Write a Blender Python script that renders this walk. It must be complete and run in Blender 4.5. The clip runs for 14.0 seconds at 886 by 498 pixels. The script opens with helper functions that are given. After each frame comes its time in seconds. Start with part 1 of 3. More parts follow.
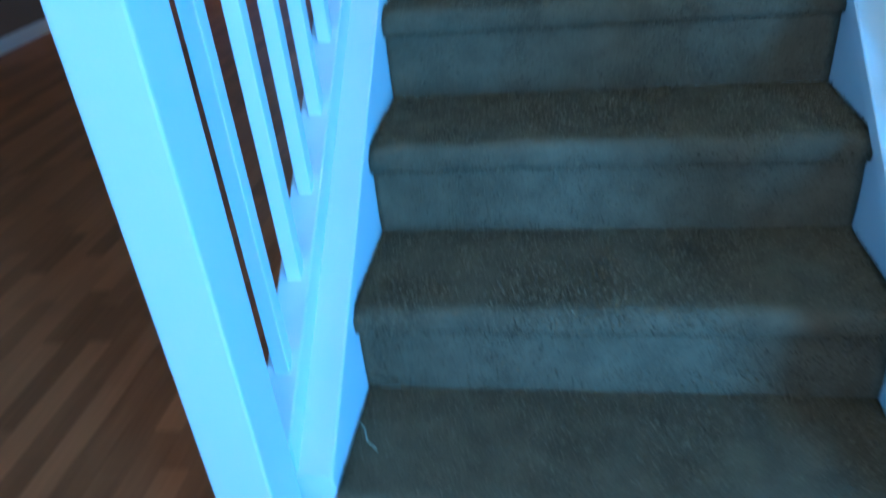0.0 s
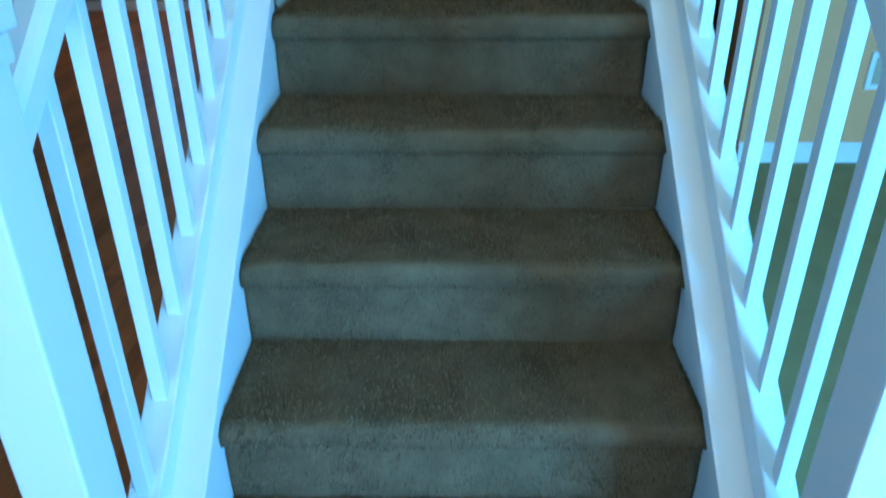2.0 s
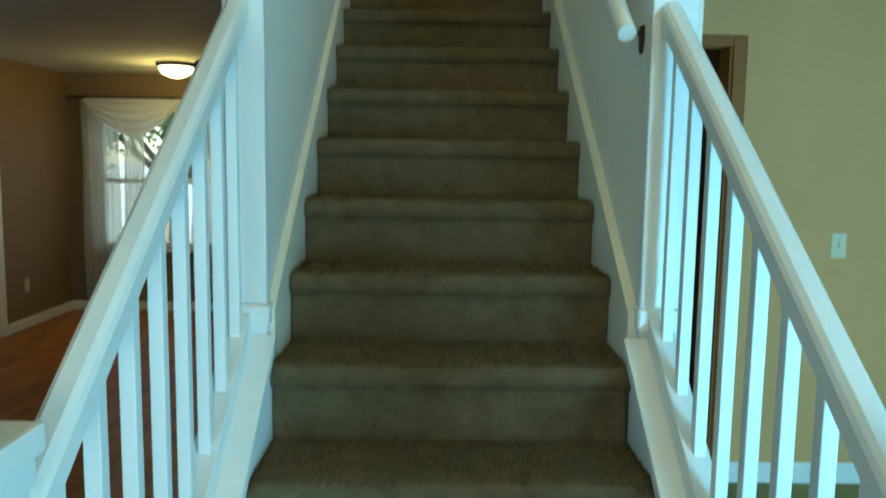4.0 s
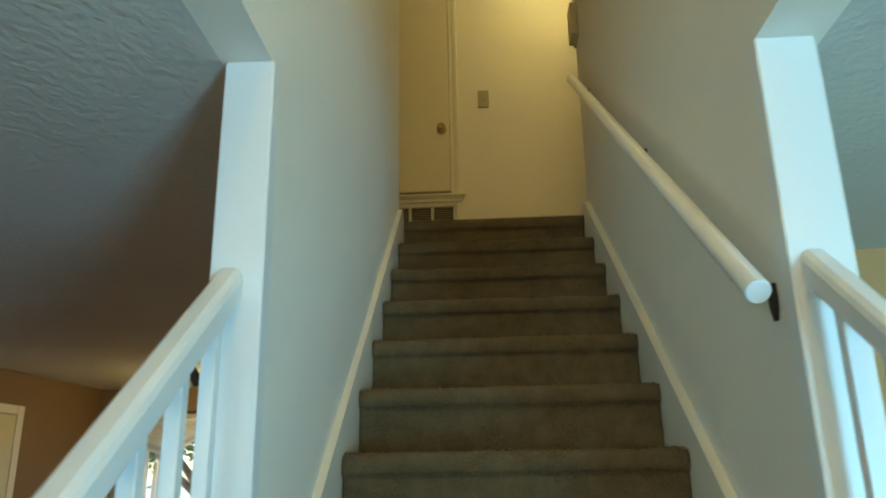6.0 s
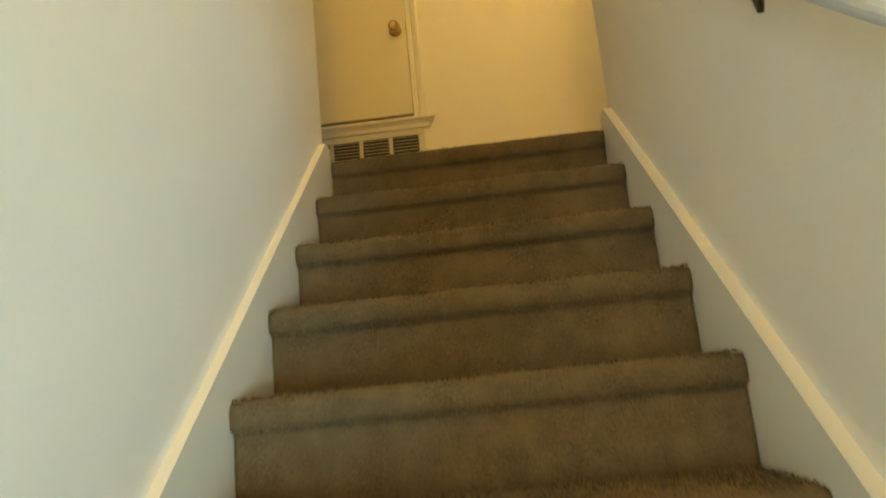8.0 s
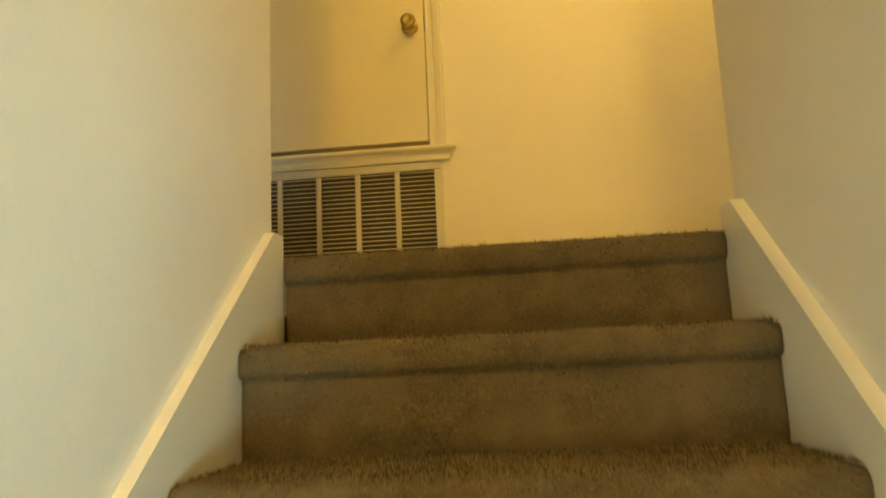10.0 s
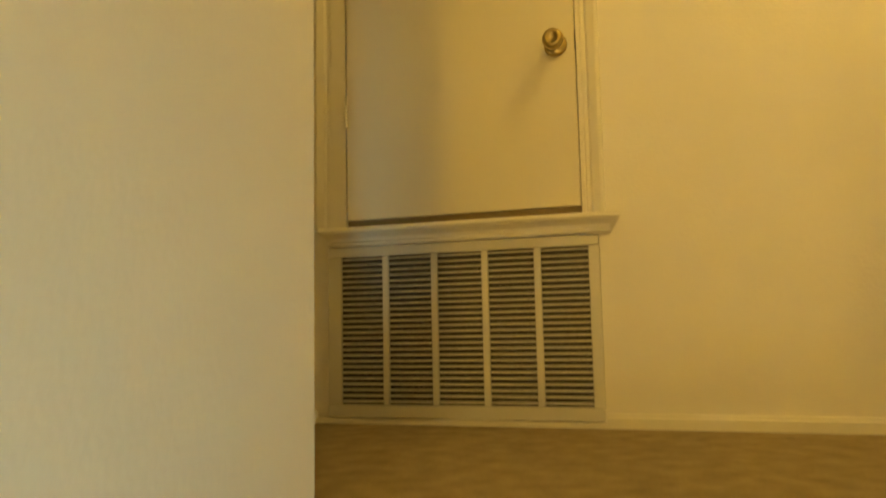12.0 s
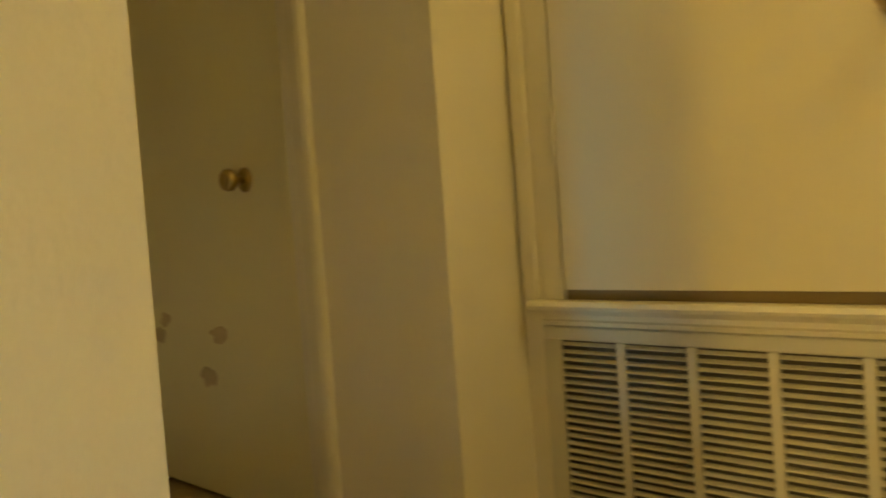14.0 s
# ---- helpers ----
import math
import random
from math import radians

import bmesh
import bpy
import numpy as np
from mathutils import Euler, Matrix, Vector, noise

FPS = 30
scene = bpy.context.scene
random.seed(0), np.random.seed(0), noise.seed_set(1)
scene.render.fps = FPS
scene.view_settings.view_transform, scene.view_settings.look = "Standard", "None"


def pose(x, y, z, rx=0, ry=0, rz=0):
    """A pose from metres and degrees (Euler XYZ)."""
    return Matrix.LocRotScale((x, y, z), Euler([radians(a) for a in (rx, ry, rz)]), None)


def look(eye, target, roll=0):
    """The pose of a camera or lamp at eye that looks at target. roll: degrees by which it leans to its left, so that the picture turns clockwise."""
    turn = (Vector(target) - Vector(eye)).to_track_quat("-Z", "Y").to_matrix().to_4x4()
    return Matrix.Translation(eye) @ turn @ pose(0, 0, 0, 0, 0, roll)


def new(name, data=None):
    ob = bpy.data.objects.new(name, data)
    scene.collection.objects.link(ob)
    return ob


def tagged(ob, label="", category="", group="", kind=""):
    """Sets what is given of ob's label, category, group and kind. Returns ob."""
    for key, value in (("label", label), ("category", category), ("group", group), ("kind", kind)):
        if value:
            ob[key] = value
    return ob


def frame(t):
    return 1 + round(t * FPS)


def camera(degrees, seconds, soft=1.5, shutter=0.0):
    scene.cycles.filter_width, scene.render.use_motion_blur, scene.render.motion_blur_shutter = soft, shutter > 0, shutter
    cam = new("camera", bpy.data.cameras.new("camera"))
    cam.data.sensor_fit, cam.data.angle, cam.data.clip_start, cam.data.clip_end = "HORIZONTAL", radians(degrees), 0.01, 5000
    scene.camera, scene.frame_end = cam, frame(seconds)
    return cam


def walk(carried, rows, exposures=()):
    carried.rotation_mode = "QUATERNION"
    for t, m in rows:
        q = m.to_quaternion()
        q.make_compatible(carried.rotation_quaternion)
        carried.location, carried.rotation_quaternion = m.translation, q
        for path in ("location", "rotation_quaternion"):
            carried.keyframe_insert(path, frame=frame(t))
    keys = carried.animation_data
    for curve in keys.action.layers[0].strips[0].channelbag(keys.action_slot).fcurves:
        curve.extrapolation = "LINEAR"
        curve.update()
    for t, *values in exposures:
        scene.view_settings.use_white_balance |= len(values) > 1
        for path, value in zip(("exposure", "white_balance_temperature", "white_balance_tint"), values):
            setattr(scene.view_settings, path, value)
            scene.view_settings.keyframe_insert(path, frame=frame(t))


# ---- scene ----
cam = camera(61.67, 14.0, 1.8, 0.5)
PATH = [
    (0.0, look((-0.082, -0.759, 1.111), (-0.399, 0.923, 0.077), -6.0)),
    (0.2, look((-0.008, -0.773, 1.160), (-0.398, 0.757, -0.067), -6.2)),
    (0.4, look((-0.040, -0.760, 1.195), (-0.305, 0.640, -0.205), -5.2)),
    (0.6, pose(-0.002, -0.819, 1.147, 47.28, 2.89, 7.11)),
    (1.0, pose(-0.057, -0.818, 1.170, 49.70, 0.30, 2.73)),
    (1.5, pose(-0.038, -0.799, 1.215, 56.40, -0.03, 0.94)),
    (2.0, pose(-0.021, -0.781, 1.278, 61.97, 0.22, 0.64)),
    (2.2, pose(-0.044, -0.789, 1.277, 64.88, -0.20, 0.03)),
    (2.5, pose(-0.043, -0.791, 1.277, 68.70, -0.04, 0.00)),
    (3.0, pose(-0.042, -0.795, 1.333, 73.26, -0.39, 0.05)),
    (3.5, pose(-0.052, -0.781, 1.389, 78.08, -0.98, -0.37)),
    (3.6, pose(-0.050, -0.792, 1.380, 79.65, -0.74, -0.43)),
    (4.0, pose(-0.052, -0.784, 1.437, 83.55, -0.85, -0.76)),
    (4.2, pose(-0.067, -0.782, 1.419, 86.81, -0.73, -1.18)),
    (6.3, pose(-0.065, -0.042, 1.469, 107.35, 1.16, 3.78)),
    (6.5, pose(-0.081, 0.120, 1.462, 106.76, 1.77, 3.51)),
    (6.6, pose(-0.079, 0.208, 1.474, 106.16, 2.26, 3.31)),
    (7.0, pose(-0.008, 0.497, 1.580, 103.15, 4.34, 2.29)),
    (7.2, pose(0.020, 0.615, 1.639, 101.95, 4.88, 2.17)),
    (7.5, pose(0.028, 0.733, 1.721, 101.25, 5.16, 3.39)),
    (8.0, pose(0.036, 0.924, 1.862, 101.70, 5.51, 4.68)),
    (8.2, pose(0.036, 1.004, 1.917, 101.83, 5.27, 4.21)),
    (10.3, pose(0.029, 1.811, 2.505, 98.33, 2.41, 5.96)),
    (10.5, pose(0.003, 1.858, 2.565, 97.65, 1.56, 3.88)),
    (11.0, pose(0.002, 1.981, 2.665, 97.50, 0.85, 1.17)),
    (11.5, pose(-0.034, 2.161, 2.812, 95.71, 1.30, 11.20)),
    (11.6, pose(-0.011, 2.218, 2.804, 96.42, 1.14, 14.06)),
    (12.0, pose(-0.031, 2.335, 2.927, 95.97, 1.13, 17.24)),
    (12.2, pose(-0.037, 2.400, 2.983, 96.23, 0.31, 15.92)),
    (12.5, pose(-0.004, 2.524, 3.028, 97.10, -0.28, 16.43)),
    (13.0, pose(-0.025, 2.702, 3.190, 93.47, 2.19, 25.43)),
    (13.5, pose(-0.071, 2.852, 3.316, 90.08, 2.65, 31.52)),
    (14.0, pose(-0.089, 2.990, 3.394, 87.91, 4.19, 41.61)),
]
EXPOSURES = [(0.0, 2.65, 3750, 3), (1.0, 2.85, 3880, 2), (2.0, 2.93, 4350, -2), (3.0, 2.75, 5100, -9), (4.2, 2.6, 6250, -16), (6.3, 2.85, 7350, 4), (8.2, 3.88, 10200, 14), (10.3, 4.15, 12000, 8), (12.0, 3.85, 11300, 7), (13.0, 3.62, 10300, 6), (14.0, 3.8, 9300, 5)]
walk(cam, PATH, EXPOSURES)

# ---------------------------------------------------------------- plan, in metres
RISE, RUN, COUNT, HALF = 0.190, 0.2461, 14, 0.4385
SLOPE = RISE / RUN
UP = RISE * COUNT          # landing level
NOSE_TOP = RUN * (COUNT - 1)
CEIL, TOP = 2.245, 4.98
BACK = 4.303               # wall facing the stairs
LEFT_END, RIGHT_END, DOOR_Y = 3.176, 3.198, 4.062
FAR_Y, WEST_X, SPLIT_X = 6.34, -3.52, 0.590
WIN_X0, WIN_X1, WIN_Z0, WIN_Z1 = -3.24, -2.08, 0.60, 1.95
LAMP_X, LAMP_Y = -2.20, 5.55
SHAFT = -1.75             # front edge of the opening over the stairs
BALUSTERS = [0.104 + 0.120 * i for i in range(8)]
DAY_S, DAY_W, DOOR_FILL, LAMP_UP, LAMP_ROOM, LAMP_ENTRY = 24.0, 4.5, 2.5, 0.75, 1.8, 5.5
DAY_COL, WARM = (0.26, 0.62, 1.0), (1.0, 0.68, 0.19)
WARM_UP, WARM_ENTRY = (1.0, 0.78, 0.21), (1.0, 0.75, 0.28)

# ---------------------------------------------------------------- light
world = bpy.data.worlds.new("world")
scene.world = world
world.use_nodes = True
wn = world.node_tree.nodes
sky = wn.new("ShaderNodeTexSky")
sky.sky_type, sky.sun_disc = "NISHITA", False
sky.sun_elevation, sky.sun_rotation = radians(45), radians(264)
wn["Background"].inputs["Strength"].default_value = 0.1
world.node_tree.links.new(sky.outputs["Color"], wn["Background"].inputs["Color"])


def area_lamp(name, m, w, h, watts, colour):
    data = bpy.data.lights.new(name, "AREA")
    data.shape, data.size, data.size_y, data.energy, data.color = "RECTANGLE", w, h, watts, colour
    ob = new(name, data)
    ob.matrix_world = m
    return ob


sun = bpy.data.lights.new("sun", "SUN")
sun.energy, sun.angle, sun.color = 2.0, radians(0.5), (1.0, 0.95, 0.88)
new("sun", sun).matrix_world = look((0, 0, 9), (0.995, 0.1, 8.0))
# daylight through the tall narrow glazing of the side room
area_lamp("daylight_south", look((1.95, -2.33, 0.68), (1.50, 0.0, 0.68)), 0.85, 1.26, DAY_S, DAY_COL)
# through a window of the front room
area_lamp("daylight_front_room", look((-1.9, -3.40, 1.4), (0.3, 1.0, 1.5)), 1.0, 1.2, DAY_W, (0.42, 0.72, 1.0))
# added fill, unseen: a warm lamp in a narrow opening beside the entrance
area_lamp("entrance_fill", look((0.36, -3.40, 1.50), (0.20, 0.0, 1.75)), 0.26, 1.15, DOOR_FILL, (1.0, 0.76, 0.34))


def bulb(name, x, y, z, watts, colour, radius):
    data = bpy.data.lights.new(name, "POINT")
    data.energy, data.color, data.shadow_soft_size = watts, colour, radius
    new(name, data).location = (x, y, z)


bulb("landing_bulb", 0.52, 3.78, 4.80, LAMP_UP, WARM_UP, 0.06)
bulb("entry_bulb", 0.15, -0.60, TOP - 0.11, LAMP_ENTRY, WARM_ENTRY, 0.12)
bulb("room_bulb", LAMP_X, LAMP_Y, CEIL - 0.2, LAMP_ROOM, WARM, 0.06)

# ---------------------------------------------------------------- materials


def material(name, base, rough=0.6, scale=30.0, vary=0.12, bump=0.1, metal=0.0, fine=300.0, per_object=0.0, spec=0.5, bump_dist=0.002, island=0.0, stretch=None):
    """Painted or fibrous surface: broad mottling, fine grain and relief."""
    m = bpy.data.materials.new(name)
    m.use_nodes = True
    n, l = m.node_tree.nodes, m.node_tree.links
    b = n["Principled BSDF"]
    b.inputs["Roughness"].default_value, b.inputs["Metallic"].default_value = rough, metal
    b.inputs["Specular IOR Level"].default_value = spec
    co = n.new("ShaderNodeTexCoord")
    broad, grain = n.new("ShaderNodeTexNoise"), n.new("ShaderNodeTexNoise")
    broad.inputs["Scale"].default_value, broad.inputs["Detail"].default_value = scale * 0.12, 6
    grain.inputs["Scale"].default_value, grain.inputs["Detail"].default_value = fine, 3
    place = co.outputs["Object"]
    if stretch:
        mp = n.new("ShaderNodeMapping")
        mp.inputs["Scale"].default_value = stretch
        geo = n.new("ShaderNodeNewGeometry")
        l.new(geo.outputs["Position"], mp.inputs["Vector"])
        place = mp.outputs["Vector"]
    for t in (broad, grain):
        l.new(place, t.inputs["Vector"])
    mix = n.new("ShaderNodeMix")
    mix.data_type, mix.blend_type = "RGBA", "MIX"
    mix.inputs["A"].default_value = (*[c * (1 - vary) for c in base], 1)
    mix.inputs["B"].default_value = (*[min(1, c * (1 + vary)) for c in base], 1)
    add = n.new("ShaderNodeMath")
    add.operation = "MULTIPLY_ADD"
    add.inputs[1].default_value, add.inputs[2].default_value = 0.6, 0.0
    l.new(broad.outputs["Fac"], add.inputs[0])
    add2 = n.new("ShaderNodeMath")
    add2.operation = "MULTIPLY_ADD"
    add2.inputs[1].default_value = 0.4
    l.new(grain.outputs["Fac"], add2.inputs[0])
    l.new(add.outputs[0], add2.inputs[2])
    fac = add2
    if per_object or island:
        info = n.new("ShaderNodeObjectInfo" if per_object else "ShaderNodeNewGeometry")
        add3 = n.new("ShaderNodeMath")
        add3.operation = "MULTIPLY_ADD"
        add3.inputs[1].default_value = per_object or island
        l.new(info.outputs["Random" if per_object else "Random Per Island"], add3.inputs[0])
        l.new(fac.outputs[0], add3.inputs[2])
        fac = add3
    if per_object or island:
        less = n.new("ShaderNodeMath")
        less.operation = "SUBTRACT"
        less.inputs[1].default_value = (per_object or island) / 2
        l.new(fac.outputs[0], less.inputs[0])
        fac = less
    wide = n.new("ShaderNodeMapRange")
    wide.inputs["From Min"].default_value, wide.inputs["From Max"].default_value = 0.25, 0.75
    l.new(fac.outputs[0], wide.inputs["Value"])
    l.new(wide.outputs["Result"], mix.inputs["Factor"])
    l.new(mix.outputs["Result"], b.inputs["Base Color"])
    if bump:
        bn, tex = n.new("ShaderNodeBump"), n.new("ShaderNodeTexNoise")
        tex.inputs["Scale"].default_value, tex.inputs["Detail"].default_value = scale * 3, 4
        l.new(co.outputs["Object"], tex.inputs["Vector"])
        bn.inputs["Strength"].default_value, bn.inputs["Distance"].default_value = bump, bump_dist
        l.new(tex.outputs["Fac"], bn.inputs["Height"])
        l.new(bn.outputs["Normal"], b.inputs["Normal"])
    return m


def glow(name, colour, strength):
    m = bpy.data.materials.new(name)
    m.use_nodes = True
    b = m.node_tree.nodes["Principled BSDF"]
    b.inputs["Base Color"].default_value = (0.9, 0.88, 0.82, 1)
    b.inputs["Emission Color"].default_value = (*colour, 1)
    b.inputs["Emission Strength"].default_value = strength
    return m


WHITE = material("white_gloss_paint", (0.80, 0.80, 0.77), 0.38, 14, 0.03, 0.12)
CREAM = material("cream_wall_paint", (0.84, 0.79, 0.69), 0.7, 40, 0.03, 0.24, bump_dist=0.003)
DOOR_PAINT = material("cream_door_paint", (0.75, 0.68, 0.52), 0.45, 14, 0.04, 0.1)
CREAM_TRIM = material("cream_trim_paint", (0.79, 0.74, 0.62), 0.4, 14, 0.03, 0.1)
BROWN_WALL = material("brown_wall_paint", (0.22, 0.145, 0.085), 0.7, 40, 0.05, 0.3)
TAN_WALL = material("tan_wall_paint", (0.60, 0.345, 0.14), 0.7, 40, 0.05, 0.3)
CEILING = material("textured_ceiling", (0.60, 0.59, 0.54), 0.9, 17, 0.06, 0.6, bump_dist=0.010)
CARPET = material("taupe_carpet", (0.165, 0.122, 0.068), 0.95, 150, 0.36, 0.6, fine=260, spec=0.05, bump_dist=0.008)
PILE = material("carpet_pile", (0.172, 0.127, 0.071), 1.0, 190, 0.62, 0.0, fine=120, spec=0.0, island=0.9)
# Stair carpet in a lighter tone: grazing sheen is put into the colour.
LANDING_CARPET_LIT = material("landing_carpet_lit", (0.37, 0.29, 0.18), 0.95, 150, 0.34, 0.6, fine=260, spec=0.05, bump_dist=0.008)
OLIVE = material("olive_carpet", (0.30, 0.275, 0.13), 0.95, 60, 0.2, 0.5, fine=300, spec=0.1, bump_dist=0.004)
DOOR_WOOD = material("brown_stained_wood", (0.26, 0.095, 0.015), 0.65, 12, 0.3, 0.1)
DARK_WOOD = material("dark_stained_wood", (0.11, 0.045, 0.02), 0.4, 12, 0.3, 0.1)
PINE = material("bare_pine_trim", (0.30, 0.165, 0.05), 0.55, 20, 0.2, 0.2)
BRASS = material("worn_brass", (0.52, 0.40, 0.20), 0.28, 30, 0.15, 0.05, metal=1.0)
IRON = material("dark_bronze_metal", (0.05, 0.04, 0.03), 0.45, 30, 0.2, 0.1, metal=0.7)
PLASTIC = material("ivory_plastic", (0.68, 0.65, 0.47), 0.35, 12, 0.03, 0.02)
TAN_PLASTIC = material("beige_plastic", (0.42, 0.37, 0.24), 0.4, 12, 0.03, 0.02)
VENT = material("cream_enamelled_steel", (0.66, 0.63, 0.54), 0.45, 14, 0.05, 0.04)
# Brown tone paints the shade in the gap round the access door.
GAP_SHADE = material("door_gap_shade", (0.26, 0.19, 0.10), 0.7, 12, 0.2, 0.1)
# Dark base colour that stands for the shade inside the vents.
DUCT_SHADE = material("duct_shade", (0.09, 0.077, 0.055), 0.9, 20, 0.2, 0.0)
BOWL = glow("lit_frosted_glass", (1.0, 0.78, 0.46), 1.3)

# ---------------------------------------------------------------- mesh helpers


def obj(name, bm, mat, parent=None, label="", smooth=False):
    bmesh.ops.recalc_face_normals(bm, faces=bm.faces)
    me = bpy.data.meshes.new(name)
    bm.to_mesh(me)
    bm.free()
    me.materials.append(mat)
    if smooth:
        me.shade_smooth()
    ob = new(name, me)
    ob.parent = parent
    return tagged(ob, label)


def part(name, bm, mat, parent, label="", smooth=False):
    return obj(name, bm, mat, parent, label, smooth)


def box(x0, x1, y0, y1, z0, z1, bevel=0.0, seg=1):
    bm = bmesh.new()
    add_box(bm, x0, x1, y0, y1, z0, z1)
    if bevel:
        bmesh.ops.bevel(bm, geom=bm.edges, offset=bevel, segments=seg, affect="EDGES", profile=0.6)
    return bm


def add_box(bm, x0, x1, y0, y1, z0, z1):
    v = [bm.verts.new((x, y, z)) for x in (x0, x1) for y in (y0, y1) for z in (z0, z1)]
    for f in ((0, 1, 3, 2), (4, 6, 7, 5), (0, 4, 5, 1), (2, 3, 7, 6), (0, 2, 6, 4), (1, 5, 7, 3)):
        bm.faces.new([v[i] for i in f])


def prism_yz(poly, x0, x1, bevel=0.0):
    """A polygon in the y-z plane, given thickness along x."""
    bm = bmesh.new()
    a = [bm.verts.new((x0, y, z)) for y, z in poly]
    b = [bm.verts.new((x1, y, z)) for y, z in poly]
    bm.faces.new(a), bm.faces.new(b[::-1])
    for i in range(len(poly)):
        j = (i + 1) % len(poly)
        bm.faces.new((a[i], b[i], b[j], a[j]))
    bmesh.ops.recalc_face_normals(bm, faces=bm.faces)
    if bevel:
        bmesh.ops.bevel(bm, geom=bm.edges, offset=bevel, segments=2, affect="EDGES", profile=0.6)
    return bm


def extrude_profile(profile, axis, a, b):
    """A closed profile swept straight along one axis. Profile points are the two other coordinates in order."""
    bm = bmesh.new()
    place = {"x": lambda s, p, q: (s, p, q), "y": lambda s, p, q: (p, s, q), "z": lambda s, p, q: (p, q, s)}[axis]
    u = [bm.verts.new(place(a, *p)) for p in profile]
    v = [bm.verts.new(place(b, *p)) for p in profile]
    bm.faces.new(u), bm.faces.new(v[::-1])
    for i in range(len(profile)):
        j = (i + 1) % len(profile)
        bm.faces.new((u[i], v[i], v[j], u[j]))
    return bm


def lathe(points, steps=24, axis="z"):
    """Radius and height pairs spun round an axis through the origin."""
    bm = bmesh.new()
    rings = []
    for rad, h in points:
        ring = []
        for i in range(steps):
            a = 2 * math.pi * i / steps
            p = (rad * math.cos(a), rad * math.sin(a), h)
            ring.append(bm.verts.new(p if axis == "z" else (p[0], -h, p[1])))
        rings.append(ring)
    for r0, r1 in zip(rings, rings[1:]):
        for i in range(steps):
            j = (i + 1) % steps
            bm.faces.new((r0[i], r0[j], r1[j], r1[i]))
    bm.faces.new(rings[0][::-1]), bm.faces.new(rings[-1])
    bmesh.ops.remove_doubles(bm, verts=bm.verts, dist=1e-5)
    return bm


def tube(p, q, rad, steps=16):
    p, q = Vector(p), Vector(q)
    m = Matrix.Translation(p) @ (q - p).to_track_quat("Z", "Y").to_matrix().to_4x4()
    bm = lathe([(rad * 0.9, 0), (rad, rad * 0.1), (rad, (q - p).length - rad * 0.1), (rad * 0.9, (q - p).length)], steps)
    bm.transform(m)
    return bm


def empty(name, label, category, group="", at=(0, 0, 0)):
    ob = new(name)
    ob.location = at
    return tagged(ob, label, category, group)


def structure(name, bm, mat, label="", parent=None):
    return tagged(obj(name, bm, mat, parent), label, "", "", "structure")


def nose_line(y):
    return (y + 0.011) / RUN * RISE + RISE


# ---------------------------------------------------------------- walls, floors, ceilings
structure("floor", box(WEST_X - 0.17, SPLIT_X, -3.5, FAR_Y + 0.2, -0.12, -0.012), DARK_WOOD, "reddish-brown laminate subfloor of the front room")
structure("floor_carpet", box(SPLIT_X, 3.7, -3.5, 2.62, -0.12, 0.0), OLIVE, "olive-green low-pile carpet in the side room")
structure("wall_west", box(WEST_X - 0.17, WEST_X, -3.5, FAR_Y + 0.15, 0, CEIL), BROWN_WALL, "brown painted wall of the front room")
structure("wall_east", box(3.6, 3.75, -3.5, 2.62, 0, CEIL), TAN_WALL, "plain tan painted wall")


def wall_with_hole(name, x0, x1, y0, y1, z0, z1, hx0, hx1, hz0, hz1, mat, label):
    bm = bmesh.new()
    add_box(bm, x0, hx0, y0, y1, z0, z1)
    add_box(bm, hx1, x1, y0, y1, z0, z1)
    add_box(bm, hx0, hx1, y0, y1, hz1, z1)
    if hz0 > z0:
        add_box(bm, hx0, hx1, y0, y1, z0, hz0)
    return structure(name, bm, mat, label)


wall_with_hole("wall_south", 0.95, 3.6, -2.42, -2.30, 0, CEIL, 1.50, 2.40, 0.03, 1.34, TAN_WALL, "plain wall behind with a tall narrow glazed opening")
structure("wall_entry_side", box(0.95, 1.05, -3.35, -2.42, 0, CEIL), TAN_WALL, "plain tan wall beside the entry")
wall_with_hole("wall_entry_south", 0.1, 1.05, -3.5, -3.35, 0, CEIL, 0.21, 0.51, 0.90, 2.10, TAN_WALL, "plain tan entry wall with a narrow opening for an added fill lamp")
wall_with_hole("wall_south_front_room", WEST_X, 0.1, -3.5, -3.35, 0, CEIL, -2.45, -1.35, 0.75, 2.03, BROWN_WALL, "brown wall behind with a window opening")
wall_with_hole("wall_north", WEST_X, -0.57, FAR_Y, FAR_Y + 0.15, 0, CEIL, WIN_X0, WIN_X1, WIN_Z0, WIN_Z1, BROWN_WALL, "brown painted far wall with a curtained window")
wall_with_hole("wall_side_room", 0.595, 3.6, 2.496, 2.62, 0, CEIL, 0.63, 1.25, 0, 1.975, TAN_WALL, "tan painted wall with a dark doorway")
structure("wall_closet", box(-0.56, 1.7, BACK, BACK + 0.1, 0, UP - 0.12), TAN_WALL, "unlit wall beyond the doorway")
structure("wall_closet_side", box(1.6, 1.7, 2.62, BACK, 0, CEIL), TAN_WALL, "unlit wall beyond the doorway")
structure("floor_closet", box(0.595, 1.7, 2.62, BACK, -0.12, -0.001), OLIVE, "carpet beyond the doorway")

